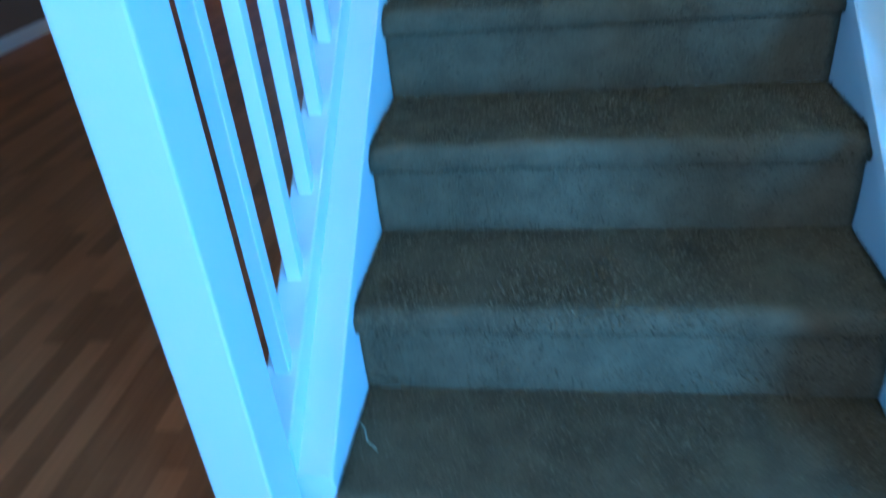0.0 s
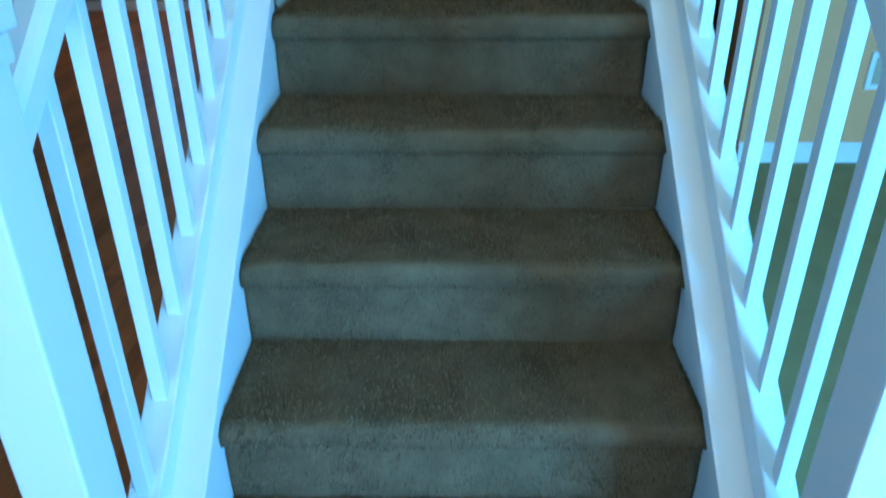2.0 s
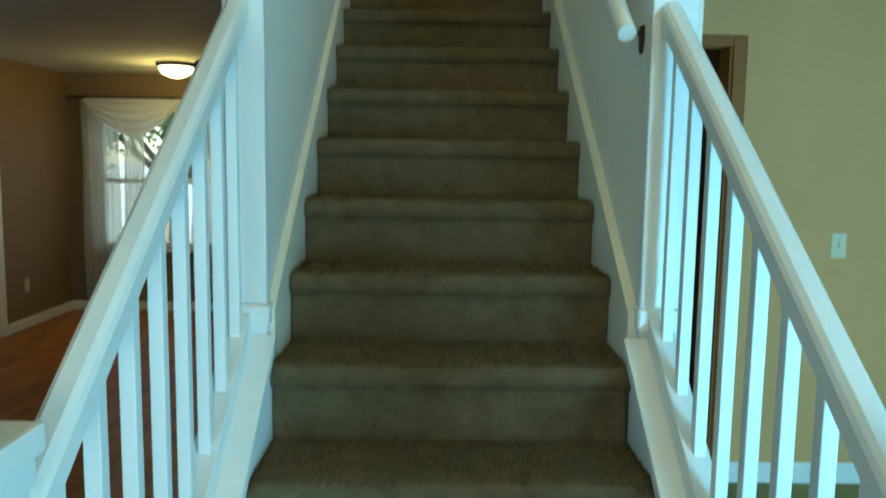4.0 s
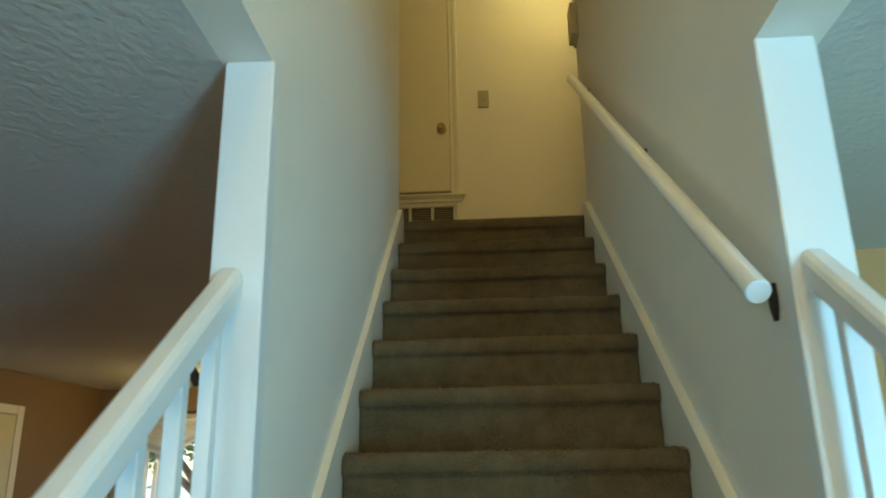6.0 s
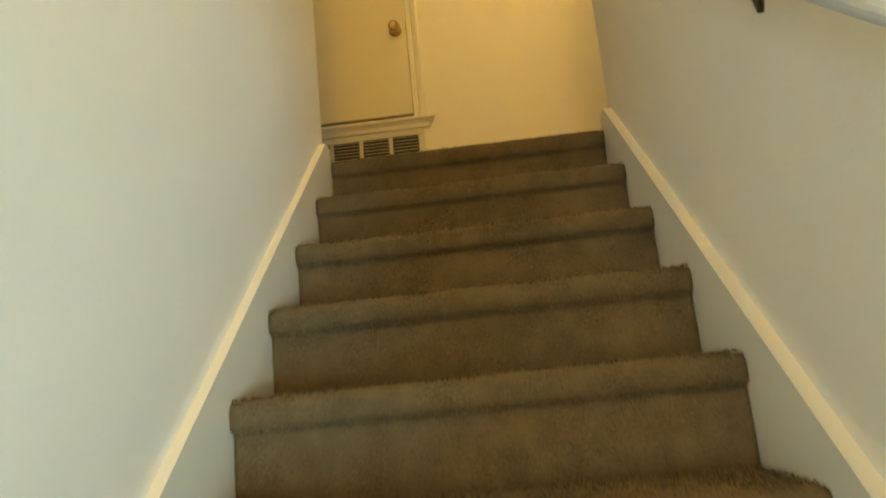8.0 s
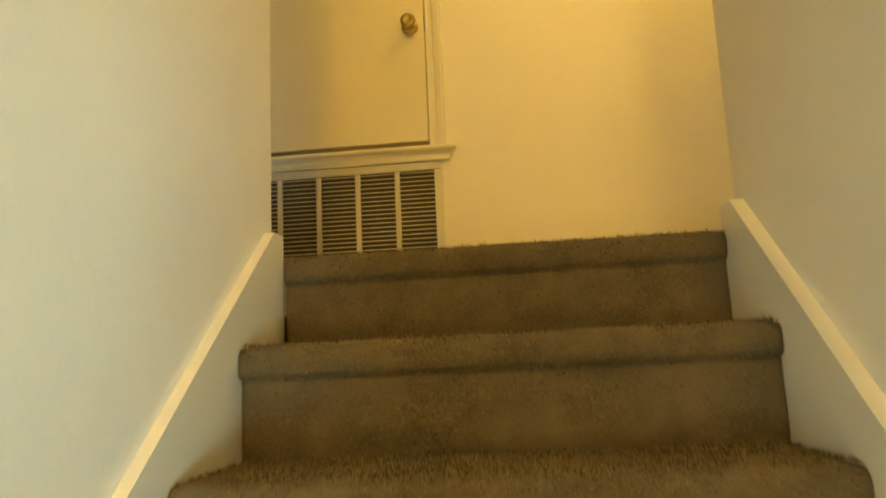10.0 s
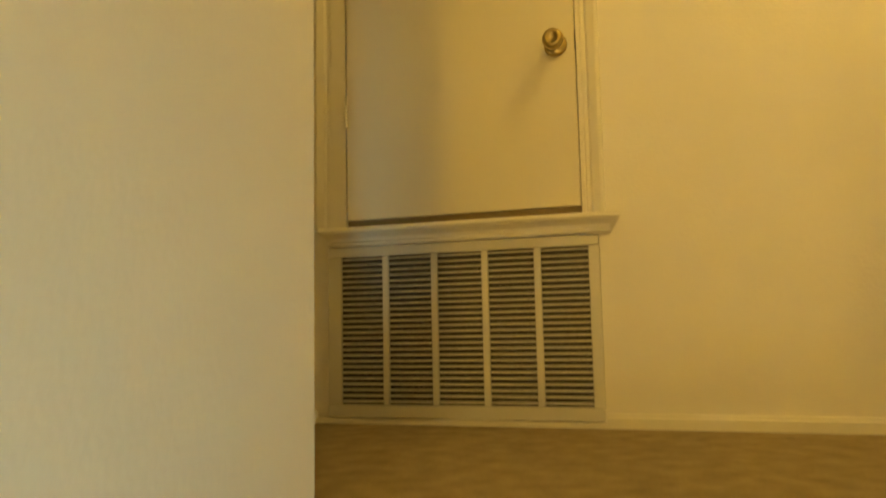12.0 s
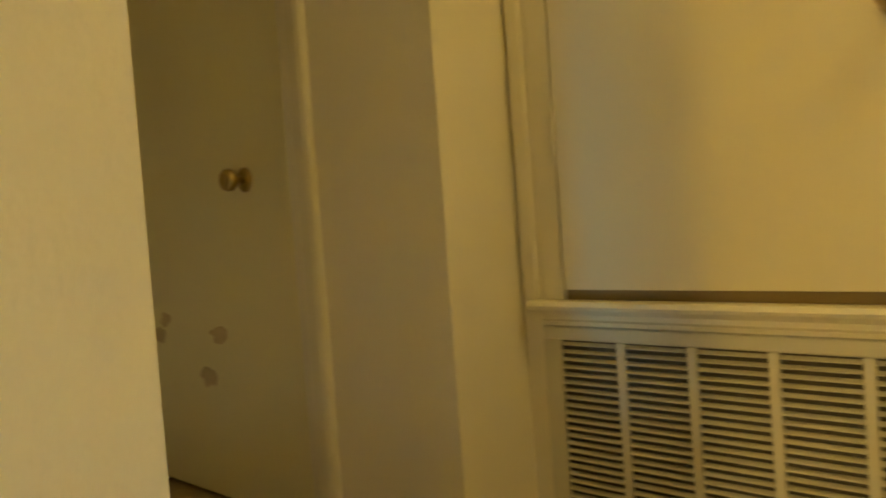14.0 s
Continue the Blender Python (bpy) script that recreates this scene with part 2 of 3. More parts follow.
# stair enclosure: walls run from the lower floor to the upper ceiling
structure("wall_stair_left", box(-0.560, -0.460, 1.05, LEFT_END, 0, TOP), CREAM, "cream textured wall beside the stairs")
structure("wall_stair_right", box(0.466, 0.595, 1.05, RIGHT_END, 0, TOP), CREAM, "cream textured wall beside the stairs")
structure("wall_under_left", box(-0.560, -0.460, LEFT_END, FAR_Y, 0, UP - 0.12), BROWN_WALL, "brown painted wall under the landing")
structure("wall_under_right", box(0.466, 0.595, RIGHT_END, BACK, 0, UP - 0.12), TAN_WALL, "tan painted wall under the landing")
structure("wall_shaft_left", box(-0.560, -0.460, SHAFT, 1.05, CEIL, TOP), CREAM, "cream wall above the stair opening")
structure("wall_shaft_right", box(0.466, 0.595, SHAFT, 1.05, CEIL, TOP), CREAM, "cream wall above the stair opening")
structure("wall_shaft_front", box(-0.560, 0.595, SHAFT - 0.12, SHAFT, CEIL, TOP), CREAM, "cream wall above the stair opening")
structure("ceiling_front_room", box(WEST_X, -0.560, -3.35, FAR_Y, CEIL, CEIL + 0.12), CEILING, "pale grey ceiling with knockdown texture")
structure("ceiling_entry", box(-0.560, 0.595, -3.35, SHAFT - 0.12, CEIL, CEIL + 0.12), CEILING, "pale grey ceiling with knockdown texture")
structure("ceiling_side_room", box(0.595, 3.6, -3.35, BACK, CEIL, CEIL + 0.12), CEILING, "low pale ceiling of the side room")

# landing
structure("floor_landing", box(-3.0, 2.6, NOSE_TOP + 0.012, BACK + 0.12, UP - 0.12, UP), LANDING_CARPET_LIT, "taupe cut-pile carpet on the landing")
structure("wall_landing_back", box(-1.036, 2.6, BACK, BACK + 0.12, UP, TOP), CREAM, "cream textured wall facing the stairs")
structure("wall_landing_return", box(-1.15, -1.036, DOOR_Y, BACK + 0.12, UP, TOP), CREAM, "short cream return of the wall")
wall_with_hole("wall_landing_left", -3.0, -1.15, DOOR_Y, DOOR_Y + 0.12, UP, TOP, -2.30, -1.495, UP, UP + 2.04, CREAM, "cream wall with a white door")
structure("wall_room_beyond", box(-2.5, -1.3, DOOR_Y + 0.13, DOOR_Y + 0.2, UP, TOP), CREAM, "plain wall behind the hallway door")
structure("wall_hall_near_left", box(-3.0, -0.560, LEFT_END - 0.12, LEFT_END, UP, TOP), CREAM, "cream textured hallway wall")
structure("wall_hall_near_right", box(0.595, 2.6, RIGHT_END - 0.12, RIGHT_END, UP, TOP), CREAM, "cream textured hallway wall")
structure("wall_hall_end_left", box(-3.12, -3.0, 2.9, BACK + 0.12, UP, TOP), CREAM, "cream hallway end wall")
structure("wall_hall_end_right", box(2.6, 2.72, 2.9, BACK + 0.12, UP, TOP), CREAM, "cream hallway end wall")
structure("ceiling_landing", box(-3.1, 2.7, SHAFT - 0.12, BACK + 0.12, TOP, TOP + 0.1), CEILING, "pale textured ceiling over the stairs and landing")

# baseboards


def baseboard(name, axis, a, b, face, sign, z, mat, high=0.085):
    """A moulded board along a wall: face is the wall's plane, sign the way into the room."""
    d = 0.013
    prof = [(face, z), (face + sign * d, z), (face + sign * d, z + high * 0.72), (face + sign * d * 0.55, z + high * 0.82), (face + sign * d * 0.55, z + high * 0.92), (face + sign * d * 0.2, z + high), (face, z + high)]
    return structure(name, extrude_profile(prof, axis, a, b), mat, "white painted baseboard")


baseboard("baseboard_side_room", "x", 1.307, 3.6, 2.496, -1, 0.0, WHITE, 0.095)
baseboard("baseboard_west", "y", 5.206, FAR_Y - 0.014, WEST_X, 1, 0.0, WHITE)
baseboard("baseboard_west_near", "y", -3.3, 4.234, WEST_X, 1, 0.0, WHITE)
baseboard("baseboard_north", "x", WEST_X, -0.56, FAR_Y, -1, 0.0, WHITE)
baseboard("baseboard_landing", "x", -0.205, 2.6, BACK, -1, UP, CREAM_TRIM, 0.038)
baseboard("baseboard_return", "y", DOOR_Y, BACK, -1.036, 1, UP, CREAM_TRIM, 0.038)
baseboard("baseboard_hall", "x", -1.408, -1.036, DOOR_Y, -1, UP, CREAM_TRIM, 0.038)

# ---------------------------------------------------------------- stairs
staircase = empty("staircase", "straight flight of steps covered in worn taupe carpet", "stairs")


def carpet_step(k):
    """One step: upright, rounded nose and tread, with an uneven pile."""
    y0, z0, z1 = (k - 1) * RUN, (k - 1) * RISE, k * RISE
    prof = [(y0 + 0.006, z0), (y0 + 0.003, z0 + 0.04), (y0 + 0.004, z0 + 0.09), (y0 + 0.005, z1 - 0.066), (y0 + 0.004, z1 - 0.058), (y0 - 0.006, z1 - 0.054), (y0 - 0.012, z1 - 0.046), (y0 - 0.014, z1 - 0.032)]
    for i in range(6):
        a = radians(180 - i * 90 / 5)
        prof.append((y0 + 0.006 + 0.020 * math.cos(a), z1 - 0.020 + 0.020 * math.sin(a)))
    depth = RUN + 0.006 if k < COUNT else 0.03
    for i in range(1, 8):
        prof.append((y0 + 0.012 + (depth - 0.012) * i / 7, z1))
    nx = 72
    bm = bmesh.new()
    grid = []
    for i in range(nx + 1):
        x = -HALF + 2 * HALF * i / nx
        col = []
        for j, (y, z) in enumerate(prof):
            edge = 1 - 0.35 * (1 if i in (0, nx) else 0)
            w = noise.noise((x * 9, y * 9, z * 9 + k)) * 0.0035 + noise.noise((x * 60, y * 60, z * 60 + 3 * k)) * 0.0008
            end = min(i, nx - i) / nx * 2 * HALF
            drop = -0.006 * max(0, 1 - end / 0.02)
            col.append(bm.verts.new((x, y - (w - drop * 0.3) * (1 if j < 13 else 0.2), z + (w + drop if 5 < j < len(prof) - 1 else 0) * edge)))
        grid.append(col)
    for a, b in zip(grid, grid[1:]):
        for j in range(len(prof) - 1):
            bm.faces.new((a[j], b[j], b[j + 1], a[j + 1]))
    for col, flip in ((grid[0], 1), (grid[-1], 0)):
        low = bm.verts.new((col[-1].co.x, col[-1].co.y, z0 - 0.0))
        f = [*col, low]
        bm.faces.new(f if flip else f[::-1])
    step = part("step", bm, CARPET, staircase, smooth=True)
    rs = np.random.RandomState(40 + k)
    pts = np.array(prof)
    seg = np.linalg.norm(np.diff(pts, axis=0), axis=1)
    run = np.concatenate([[0], np.cumsum(seg)])
    count = int(run[-1] * 2 * HALF * 62000)
    s = rs.uniform(0, run[-1], count)
    idx = np.clip(np.searchsorted(run, s) - 1, 0, len(seg) - 1)
    f = ((s - run[idx]) / seg[idx])[:, None]
    root = pts[idx] * (1 - f) + pts[idx + 1] * f
    d = (pts[idx + 1] - pts[idx]) / seg[idx][:, None]
    nrm = np.stack([-d[:, 1], d[:, 0]], 1)
    x = rs.uniform(-HALF, HALF, count)
    lean = rs.normal(0, 0.0026, (count, 3))
    high = rs.uniform(0.003, 0.0055, count)
    ang = rs.uniform(0, math.pi, count)
    wx, wt = np.cos(ang) * 0.0011, np.sin(ang) * 0.0011
    base = np.stack([x, root[:, 0] - nrm[:, 0] * 0.001, root[:, 1] - nrm[:, 1] * 0.001], 1)
    side = np.stack([wx, wt * d[:, 0], wt * d[:, 1]], 1)
    tip = base + np.stack([np.zeros(count), nrm[:, 0] * high, nrm[:, 1] * high], 1) + lean
    tip[:, 0] = np.clip(tip[:, 0], -HALF, HALF)
    verts = np.stack([base - side, base + side, tip], 1).reshape(-1, 3)
    me = bpy.data.meshes.new("carpet_nap")
    me.from_pydata(verts.tolist(), [], np.arange(count * 3).reshape(-1, 3).tolist())
    me.materials.append(PILE)
    nap = new("carpet_nap", me)
    nap.parent = step
    tagged(nap, "", "", "", "stuff")
    return step


for k in range(1, COUNT + 1):
    carpet_step(k)

structure("trim_stair_foot", extrude_profile([(0.012, 0), (-0.032, 0), (-0.032, 0.006), (-0.029, 0.012), (-0.022, 0.016), (-0.012, 0.018), (0.012, 0.018)], "x", -0.436, 0.428), PINE, "bare pine moulding at the foot of the stairs")


def skirt(name, side, y0, y1, outer, top, label):
    """A board following the flight along the wall, levelled off at the landing."""
    rise = 0.083
    yy = (top - RISE - rise) / SLOPE - 0.011
    a, b = sorted((side * 0.4395, side * outer))
    poly = [(y0, nose_line(y0) - 0.34), (yy, nose_line(yy) - 0.34), (y1, nose_line(yy) - 0.3), (y1, top), (yy, top), (y0, nose_line(y0) + rise)]
    return structure(name, prism_yz(poly, a, b), CREAM_TRIM, label)


skirt("skirt_board_left", -1, 1.03, LEFT_END + 0.012, 0.4597, 2.700, "cream painted skirting board rising along the stairs")
skirt("skirt_board_right", 1, 1.03, RIGHT_END + 0.012, 0.4657, 2.708, "cream painted skirting board rising along the stairs")

# ---------------------------------------------------------------- balustrades


def sloped_bar(y0, y1, low, high, x0, x1, bevel=0.004):
    return prism_yz([(y0, nose_line(y0) + low), (y1, nose_line(y1) + low), (y1, nose_line(y1) + high), (y0, nose_line(y0) + high)], x0, x1, bevel)


def balustrade(side, shift, label):
    base = empty("balustrade", label, "stair railing", "stair balustrades")

    def xs(a, b):
        return sorted((side * (a + shift), side * (b + shift)))

    part("knee_wall", prism_yz([(0.0, 0), (1.048, 0), (1.048, nose_line(1.048) + 0.004), (0.0, nose_line(0.0) + 0.004)], *xs(0.4395 - shift, 0.535)), WHITE, base)
    part("cap_board", sloped_bar(-0.008, 1.004, 0.005, 0.047, *xs(0.424, 0.545)), WHITE, base, "sloping white cap board")
    part("bottom_rail", sloped_bar(-0.004, 1.004, 0.0475, 0.112, *xs(0.479, 0.533)), WHITE, base)
    rail = [(0.484, 0.786), (0.480, 0.794), (0.480, 0.832), (0.484, 0.843), (0.493, 0.851), (0.518, 0.851), (0.527, 0.843), (0.531, 0.832), (0.531, 0.794), (0.527, 0.786)]
    bm = bmesh.new()
    ends = []
    for y in (-0.022 if side > 0 else -0.0125, 1.004):
        ends.append([bm.verts.new((side * (x + shift), y, nose_line(y) + z)) for x, z in rail])
    bm.faces.new(ends[0]), bm.faces.new(ends[1][::-1])
    for i in range(len(rail)):
        j = (i + 1) % len(rail)
        bm.faces.new((ends[0][i], ends[1][i], ends[1][j], ends[0][j]))
    part("handrail", bm, WHITE, base, "white square-edged handrail")
    for y in BALUSTERS if side > 0 else [0.090 + 0.122 * i for i in range(8)]:
        w = 0.0125
        part("baluster", prism_yz([(y - w, nose_line(y - w) + 0.111), (y + w, nose_line(y + w) + 0.111), (y + w, nose_line(y + w) + 0.797), (y - w, nose_line(y - w) + 0.797)], *xs(0.497, 0.522) if side > 0 else xs(0.493, 0.518), 0.002), WHITE, base)
    if side > 0:
        c, h, f, k, back = 0.512, 0.0455, -0.113, -0.022, 0.0
    else:
        c, h, f, k, back = 0.515, 0.0430, -0.112, -0.028, 0.012

    def leaning(bm):
        for v in bm.verts:
            v.co.y += back * v.co.z
        return bm

    newel = part("newel", leaning(box(*xs(c - h, c + h), f, k, 0.0, 1.122, 0.004, 2)), WHITE, base, "square white newel post")
    part("cap", leaning(box(*xs(c - h - 0.0135, c + h + 0.0135), f - 0.014, k + 0.013, 1.122, 1.157, 0.006, 2)), WHITE, newel)
    part("neck_moulding", leaning(box(*xs(c - h - 0.0065, c + h + 0.0065), f - 0.007, k + 0.006, 1.087, 1.121, 0.008, 2)), WHITE, newel)
    part("foot_moulding", leaning(box(*xs(c - h - 0.0095, c + h + 0.0095), f - 0.009, k + 0.009, 0.0, 0.045, 0.008, 2)), WHITE, newel)
    part("nailing_block", box(*xs(0.436 - shift, c - h - 0.0005), -0.030, -0.001, 0.0, 0.150, 0.003), WHITE, base)
    a, b = (0.4535, 0.551) if side < 0 else (0.461, 0.572)
    a, b = a - shift, b - shift
    post = part("post", box(*xs(a, b), 1.006, 1.0495, nose_line(1.006) - 0.1, CEIL - 0.002, 0.003), WHITE, base, "tall white post at the end of the wall")
    part("post_foot", box(*xs(a - 0.008, b + 0.004), 0.990, 1.049, nose_line(1.03) + 0.048, nose_line(1.03) + 0.100, 0.004), WHITE, post)
    return base


balustrade(-1, 0.008, "white painted wooden balustrade with square balusters and newel")
balustrade(1, 0.0, "white painted wooden balustrade beside the tan side room")

# wall handrail with brackets
wall_rail = empty("wall_handrail", "round white wooden handrail on dark metal wall brackets", "handrail", "", (0.40, 1.0, 1.750))
wall_rail_start, wall_rail_end = Vector((0, 0, 0)), Vector((0, 1.99, 1.99 * 0.772))
part("rail", tube(wall_rail_start, wall_rail_end, 0.0225, 24), WHITE, wall_rail, smooth=False)
for s in (0.05, 0.47, 0.95):
    p = wall_rail_start.lerp(wall_rail_end, s)
    br = part("bracket", tube(p + Vector((0, 0.0, -0.022)), p + Vector((0.025, 0, -0.055)), 0.0045, 8), IRON, wall_rail, "dark metal bracket")
    part("arm", tube(p + Vector((0.022, 0, -0.053)), p + Vector((0.062, 0, -0.060)), 0.0045, 8), IRON, br)
    plate = prism_yz([(p.y - 0.013, p.z - 0.040), (p.y + 0.013, p.z - 0.040), (p.y + 0.013, p.z - 0.082), (p.y + 0.003, p.z - 0.108), (p.y - 0.003, p.z - 0.108), (p.y - 0.013, p.z - 0.082)], 0.057, 0.0655, 0.0015)
    part("wall_plate", plate, IRON, br)
    if s < 0.1:
        part("saddle", box(-0.007, 0.007, p.y - 0.012, p.y + 0.012, p.z - 0.030, p.z - 0.0245, 0.002), IRON, br)

# small box on the end of the stair wall
chime = empty("door_chime", "small beige chime box high on the stair wall", "door chime", "", (0.466, 3.13, 3.58))
part("cover", box(-0.036, 0, -0.055, 0.06, 0.012, 0.20, 0.006, 2), TAN_PLASTIC, chime)
part("base_plate", box(-0.012, -0.0005, -0.060, 0.064, 0.0, 0.208, 0.002), TAN_PLASTIC, chime)

# ---------------------------------------------------------------- landing things
vent = empty("return_air_vent", "cream steel return-air grille with five louvred panels", "vent", "", (-0.589, BACK, UP))
VX, VZ0, VZ1, VF = -0.589, 2.714, 3.131, BACK - 0.012


def vbox(x0, x1, y0, y1, z0, z1, bevel=0.0):
    bm = box(x0, x1, y0, y1, z0, z1, bevel)
    bm.transform(Matrix.Translation((-VX, -BACK, -UP)))
    return bm


# No duct is modelled; this sheet carries the shade between the slats.
part("backing", vbox(-0.955, -0.225, BACK - 0.0035, BACK - 0.001, VZ0 - 0.01, VZ1 + 0.01), DUCT_SHADE, vent, "dark sheet painting the shade behind the louvres")
part("frame_top", vbox(-0.985, -0.208, VF, BACK, VZ1, 3.160, 0.003), VENT, vent)
part("frame_bottom", vbox(-0.985, -0.208, VF, BACK, 2.676, VZ0, 0.003), VENT, vent)
part("frame_side", vbox(-0.985, -0.942, VF + 0.0005, BACK, VZ0, VZ1, 0.002), VENT, vent)
part("frame_side", vbox(-0.237, -0.208, VF + 0.0005, BACK, VZ0, VZ1, 0.002), VENT, vent)
for i in range(1, 5):
    xc = -0.942 + i * 0.1448 - 0.0095
    part("divider", vbox(xc - 0.0095, xc + 0.0095, VF + 0.001, BACK - 0.0005, VZ0, VZ1, 0.002), VENT, vent)
slat_bm = prism_yz([(-0.0095, -0.0022), (-0.0090, -0.0036), (0.0010, 0.0012), (0.0006, 0.0026)], -0.0628, 0.0628)
first = None
for i in range(5):
    for j in range(26):
        at = (-0.942 + 0.0629 + i * 0.1448 - VX, -0.0048, VZ0 + 0.009 + j * (VZ1 - VZ0 - 0.016) / 25 - UP)
        if first is None:
            first = part("slat", slat_bm, VENT, vent)
            slat = first
        else:
            slat = new("slat", first.data)
            slat.parent = vent
        slat.location = at

baseboard("trim_under_vent", "x", -1.036, -0.205, BACK, -1, UP, CREAM_TRIM, 0.0155)

# access door with sill and casing
door = empty("access_door", "cream flush access door set above a moulded sill, closed", "door", "", (-0.58, BACK, 3.215))


def dbox(x0, x1, y0, y1, z0, z1, bevel=0.0):
    bm = box(x0, x1, y0, y1, z0, z1, bevel, 2)
    bm.transform(Matrix.Translation((0.58, -BACK, -3.215)))
    return bm


DTOP = 4.74
part("recess", dbox(-0.93, -0.235, BACK - 0.003, BACK - 0.001, 3.21, DTOP + 0.02), GAP_SHADE, door, "dark tan sheet painting the shaded gap round the door")
leaf = part("leaf", dbox(-0.918, -0.250, BACK - 0.020, BACK - 0.003, 3.237, DTOP, 0.002), DOOR_PAINT, door)
part("jamb", dbox(-0.972, -0.923, BACK - 0.016, BACK, 3.216, DTOP + 0.01, 0.002), CREAM_TRIM, door)
part("jamb", dbox(-0.247, -0.236, BACK - 0.020, BACK, 3.216, DTOP + 0.01, 0.002), CREAM_TRIM, door)


def casing_profile(x_in, x_out):
    s = 1 if x_out > x_in else -1
    w = abs(x_out - x_in)
    f = BACK
    return [(x_in, f), (x_in, f - 0.010), (x_in + s * w * 0.12, f - 0.013), (x_in + s * w * 0.3, f - 0.011), (x_in + s * w * 0.42, f - 0.017), (x_in + s * w * 0.8, f - 0.020), (x_in + s * w * 0.95, f - 0.017), (x_out, f - 0.012), (x_out, f)]


for a, b in ((-0.970, -1.027), (-0.238, -0.188)):
    bm = extrude_profile(casing_profile(a, b), "z", 3.216, DTOP + 0.05)
    bm.transform(Matrix.Translation((0.58, -BACK, -3.215)))
    part("casing", bm, CREAM_TRIM, door)
part("head_casing", dbox(-1.027, -0.188, BACK - 0.018, BACK, DTOP + 0.051, DTOP + 0.105, 0.004), CREAM_TRIM, door)
sill_prof = [(0, 3.163), (-0.018, 3.163), (-0.020, 3.171), (-0.014, 3.175), (-0.016, 3.185), (-0.026, 3.193), (-0.030, 3.197), (-0.040, 3.198), (-0.044, 3.205), (-0.041, 3.213), (-0.036, 3.215), (0, 3.215)]
bm = extrude_profile([(BACK + a, z) for a, z in sill_prof], "x", -1.002, -0.150)
bmesh.ops.recalc_face_normals(bm, faces=bm.faces)
for v in bm.verts:
    if v.co.z < 3.1975:
        v.co.x += 0.024 if v.co.x < -0.5 else -0.028
bm.transform(Matrix.Translation((0.58, -BACK, -3.215)))
part("sill", bm, CREAM_TRIM, door, "moulded cream sill")


def knob_parts(parent, x, y, z, turn=0.0):
    bm = lathe([(0.001, 0), (0.032, 0), (0.032, 0.004), (0.026, 0.009), (0.013, 0.012)], 24, "y")
    bm.transform(Matrix.Translation((x, y, z)))
    rose = part("rose", bm, BRASS, parent, "brass backplate", True)
    bm = lathe([(0.012, 0.008), (0.011, 0.026), (0.018, 0.032), (0.0265, 0.040), (0.029, 0.050), (0.026, 0.060), (0.020, 0.064), (0.014, 0.0635), (0.012, 0.061), (0.001, 0.061)], 24, "y")
    bm.transform(Matrix.Translation((x, y, z)))
    part("knob", bm, BRASS, rose, "tarnished brass knob", True)


knob_parts(leaf, -0.301 + 0.58, -0.020, 3.678 - 3.215)
part("latch_plate", dbox(-0.2495, -0.2475, BACK - 0.0205, BACK - 0.016, 3.66, 3.715), IRON, leaf, "dark latch plate")
for z in (3.511, 4.45):
    bm = tube((-0.9205, BACK - 0.021, z), (-0.9205, BACK - 0.021, z + 0.092), 0.005, 10)
    bm.transform(Matrix.Translation((0.58, -BACK, -3.215)))
    part("hinge", bm, CREAM_TRIM, door, "painted-over hinge")


def wall_plate(name, label, x, y, z, w, h, mat, kind):
    """A cover plate on a wall that faces the stairs' foot."""
    base = empty(name, label, kind, "", (x, y, z))
    part("plate", box(-w / 2, w / 2, -0.006, 0, -h / 2, h / 2, 0.003), mat, base)
    if name == "light_switch":
        part("toggle", prism_yz([(-0.006, -0.010), (-0.017, 0.006), (-0.013, 0.011), (-0.006, 0.010)], -0.005, 0.005), mat, base)
        for s in (-1, 1):
            bm = lathe([(0.001, 0), (0.0035, 0), (0.003, 0.0012), (0.001, 0.0015)], 10, "y")
            bm.transform(Matrix.Translation((0, -0.006, s * h * 0.27)))
            part("screw", bm, BRASS, base)
    else:
        for s in (-1, 1):
            part("socket", box(-0.016, 0.016, -0.0085, -0.0055, s * 0.02 - 0.014, s * 0.02 + 0.014, 0.002), mat, base)
    return base


wall_plate("light_switch", "beige light switch plate on the landing wall", -0.016, BACK, 3.902, 0.072, 0.130, TAN_PLASTIC, "light switch")
wall_plate("light_switch", "pale ivory light switch on the tan wall", 1.767, 2.496, 1.104, 0.068, 0.112, PLASTIC, "light switch")
outlet = wall_plate("wall_outlet", "ivory outlet on the brown side wall", 0, 0, 0, 0.072, 0.118, PLASTIC, "outlet")
outlet.matrix_world = pose(WEST_X, 5.55, 0.36, 0, 0, 90)

# low framed wall box in the side room
wall_box = empty("wall_box", "white framed recess low on the tan wall", "wall box", "", (1.870, 2.496, 0.429))
for name, b in (("frame_side", (-0.0625, -0.04, -0.018, 0, -0.082, 0.082)), ("frame_side", (0.04, 0.0625, -0.018, 0, -0.082, 0.082)), ("frame_rail", (-0.04, 0.04, -0.0178, 0, 0.060, 0.082)), ("frame_rail", (-0.04, 0.04, -0.0178, 0, -0.082, -0.060))):
    part(name, box(*b, 0.002), WHITE, wall_box)
part("panel", box(-0.041, 0.041, -0.006, -0.001, -0.061, 0.061), TAN_PLASTIC, wall_box, "grey-green inner panel")

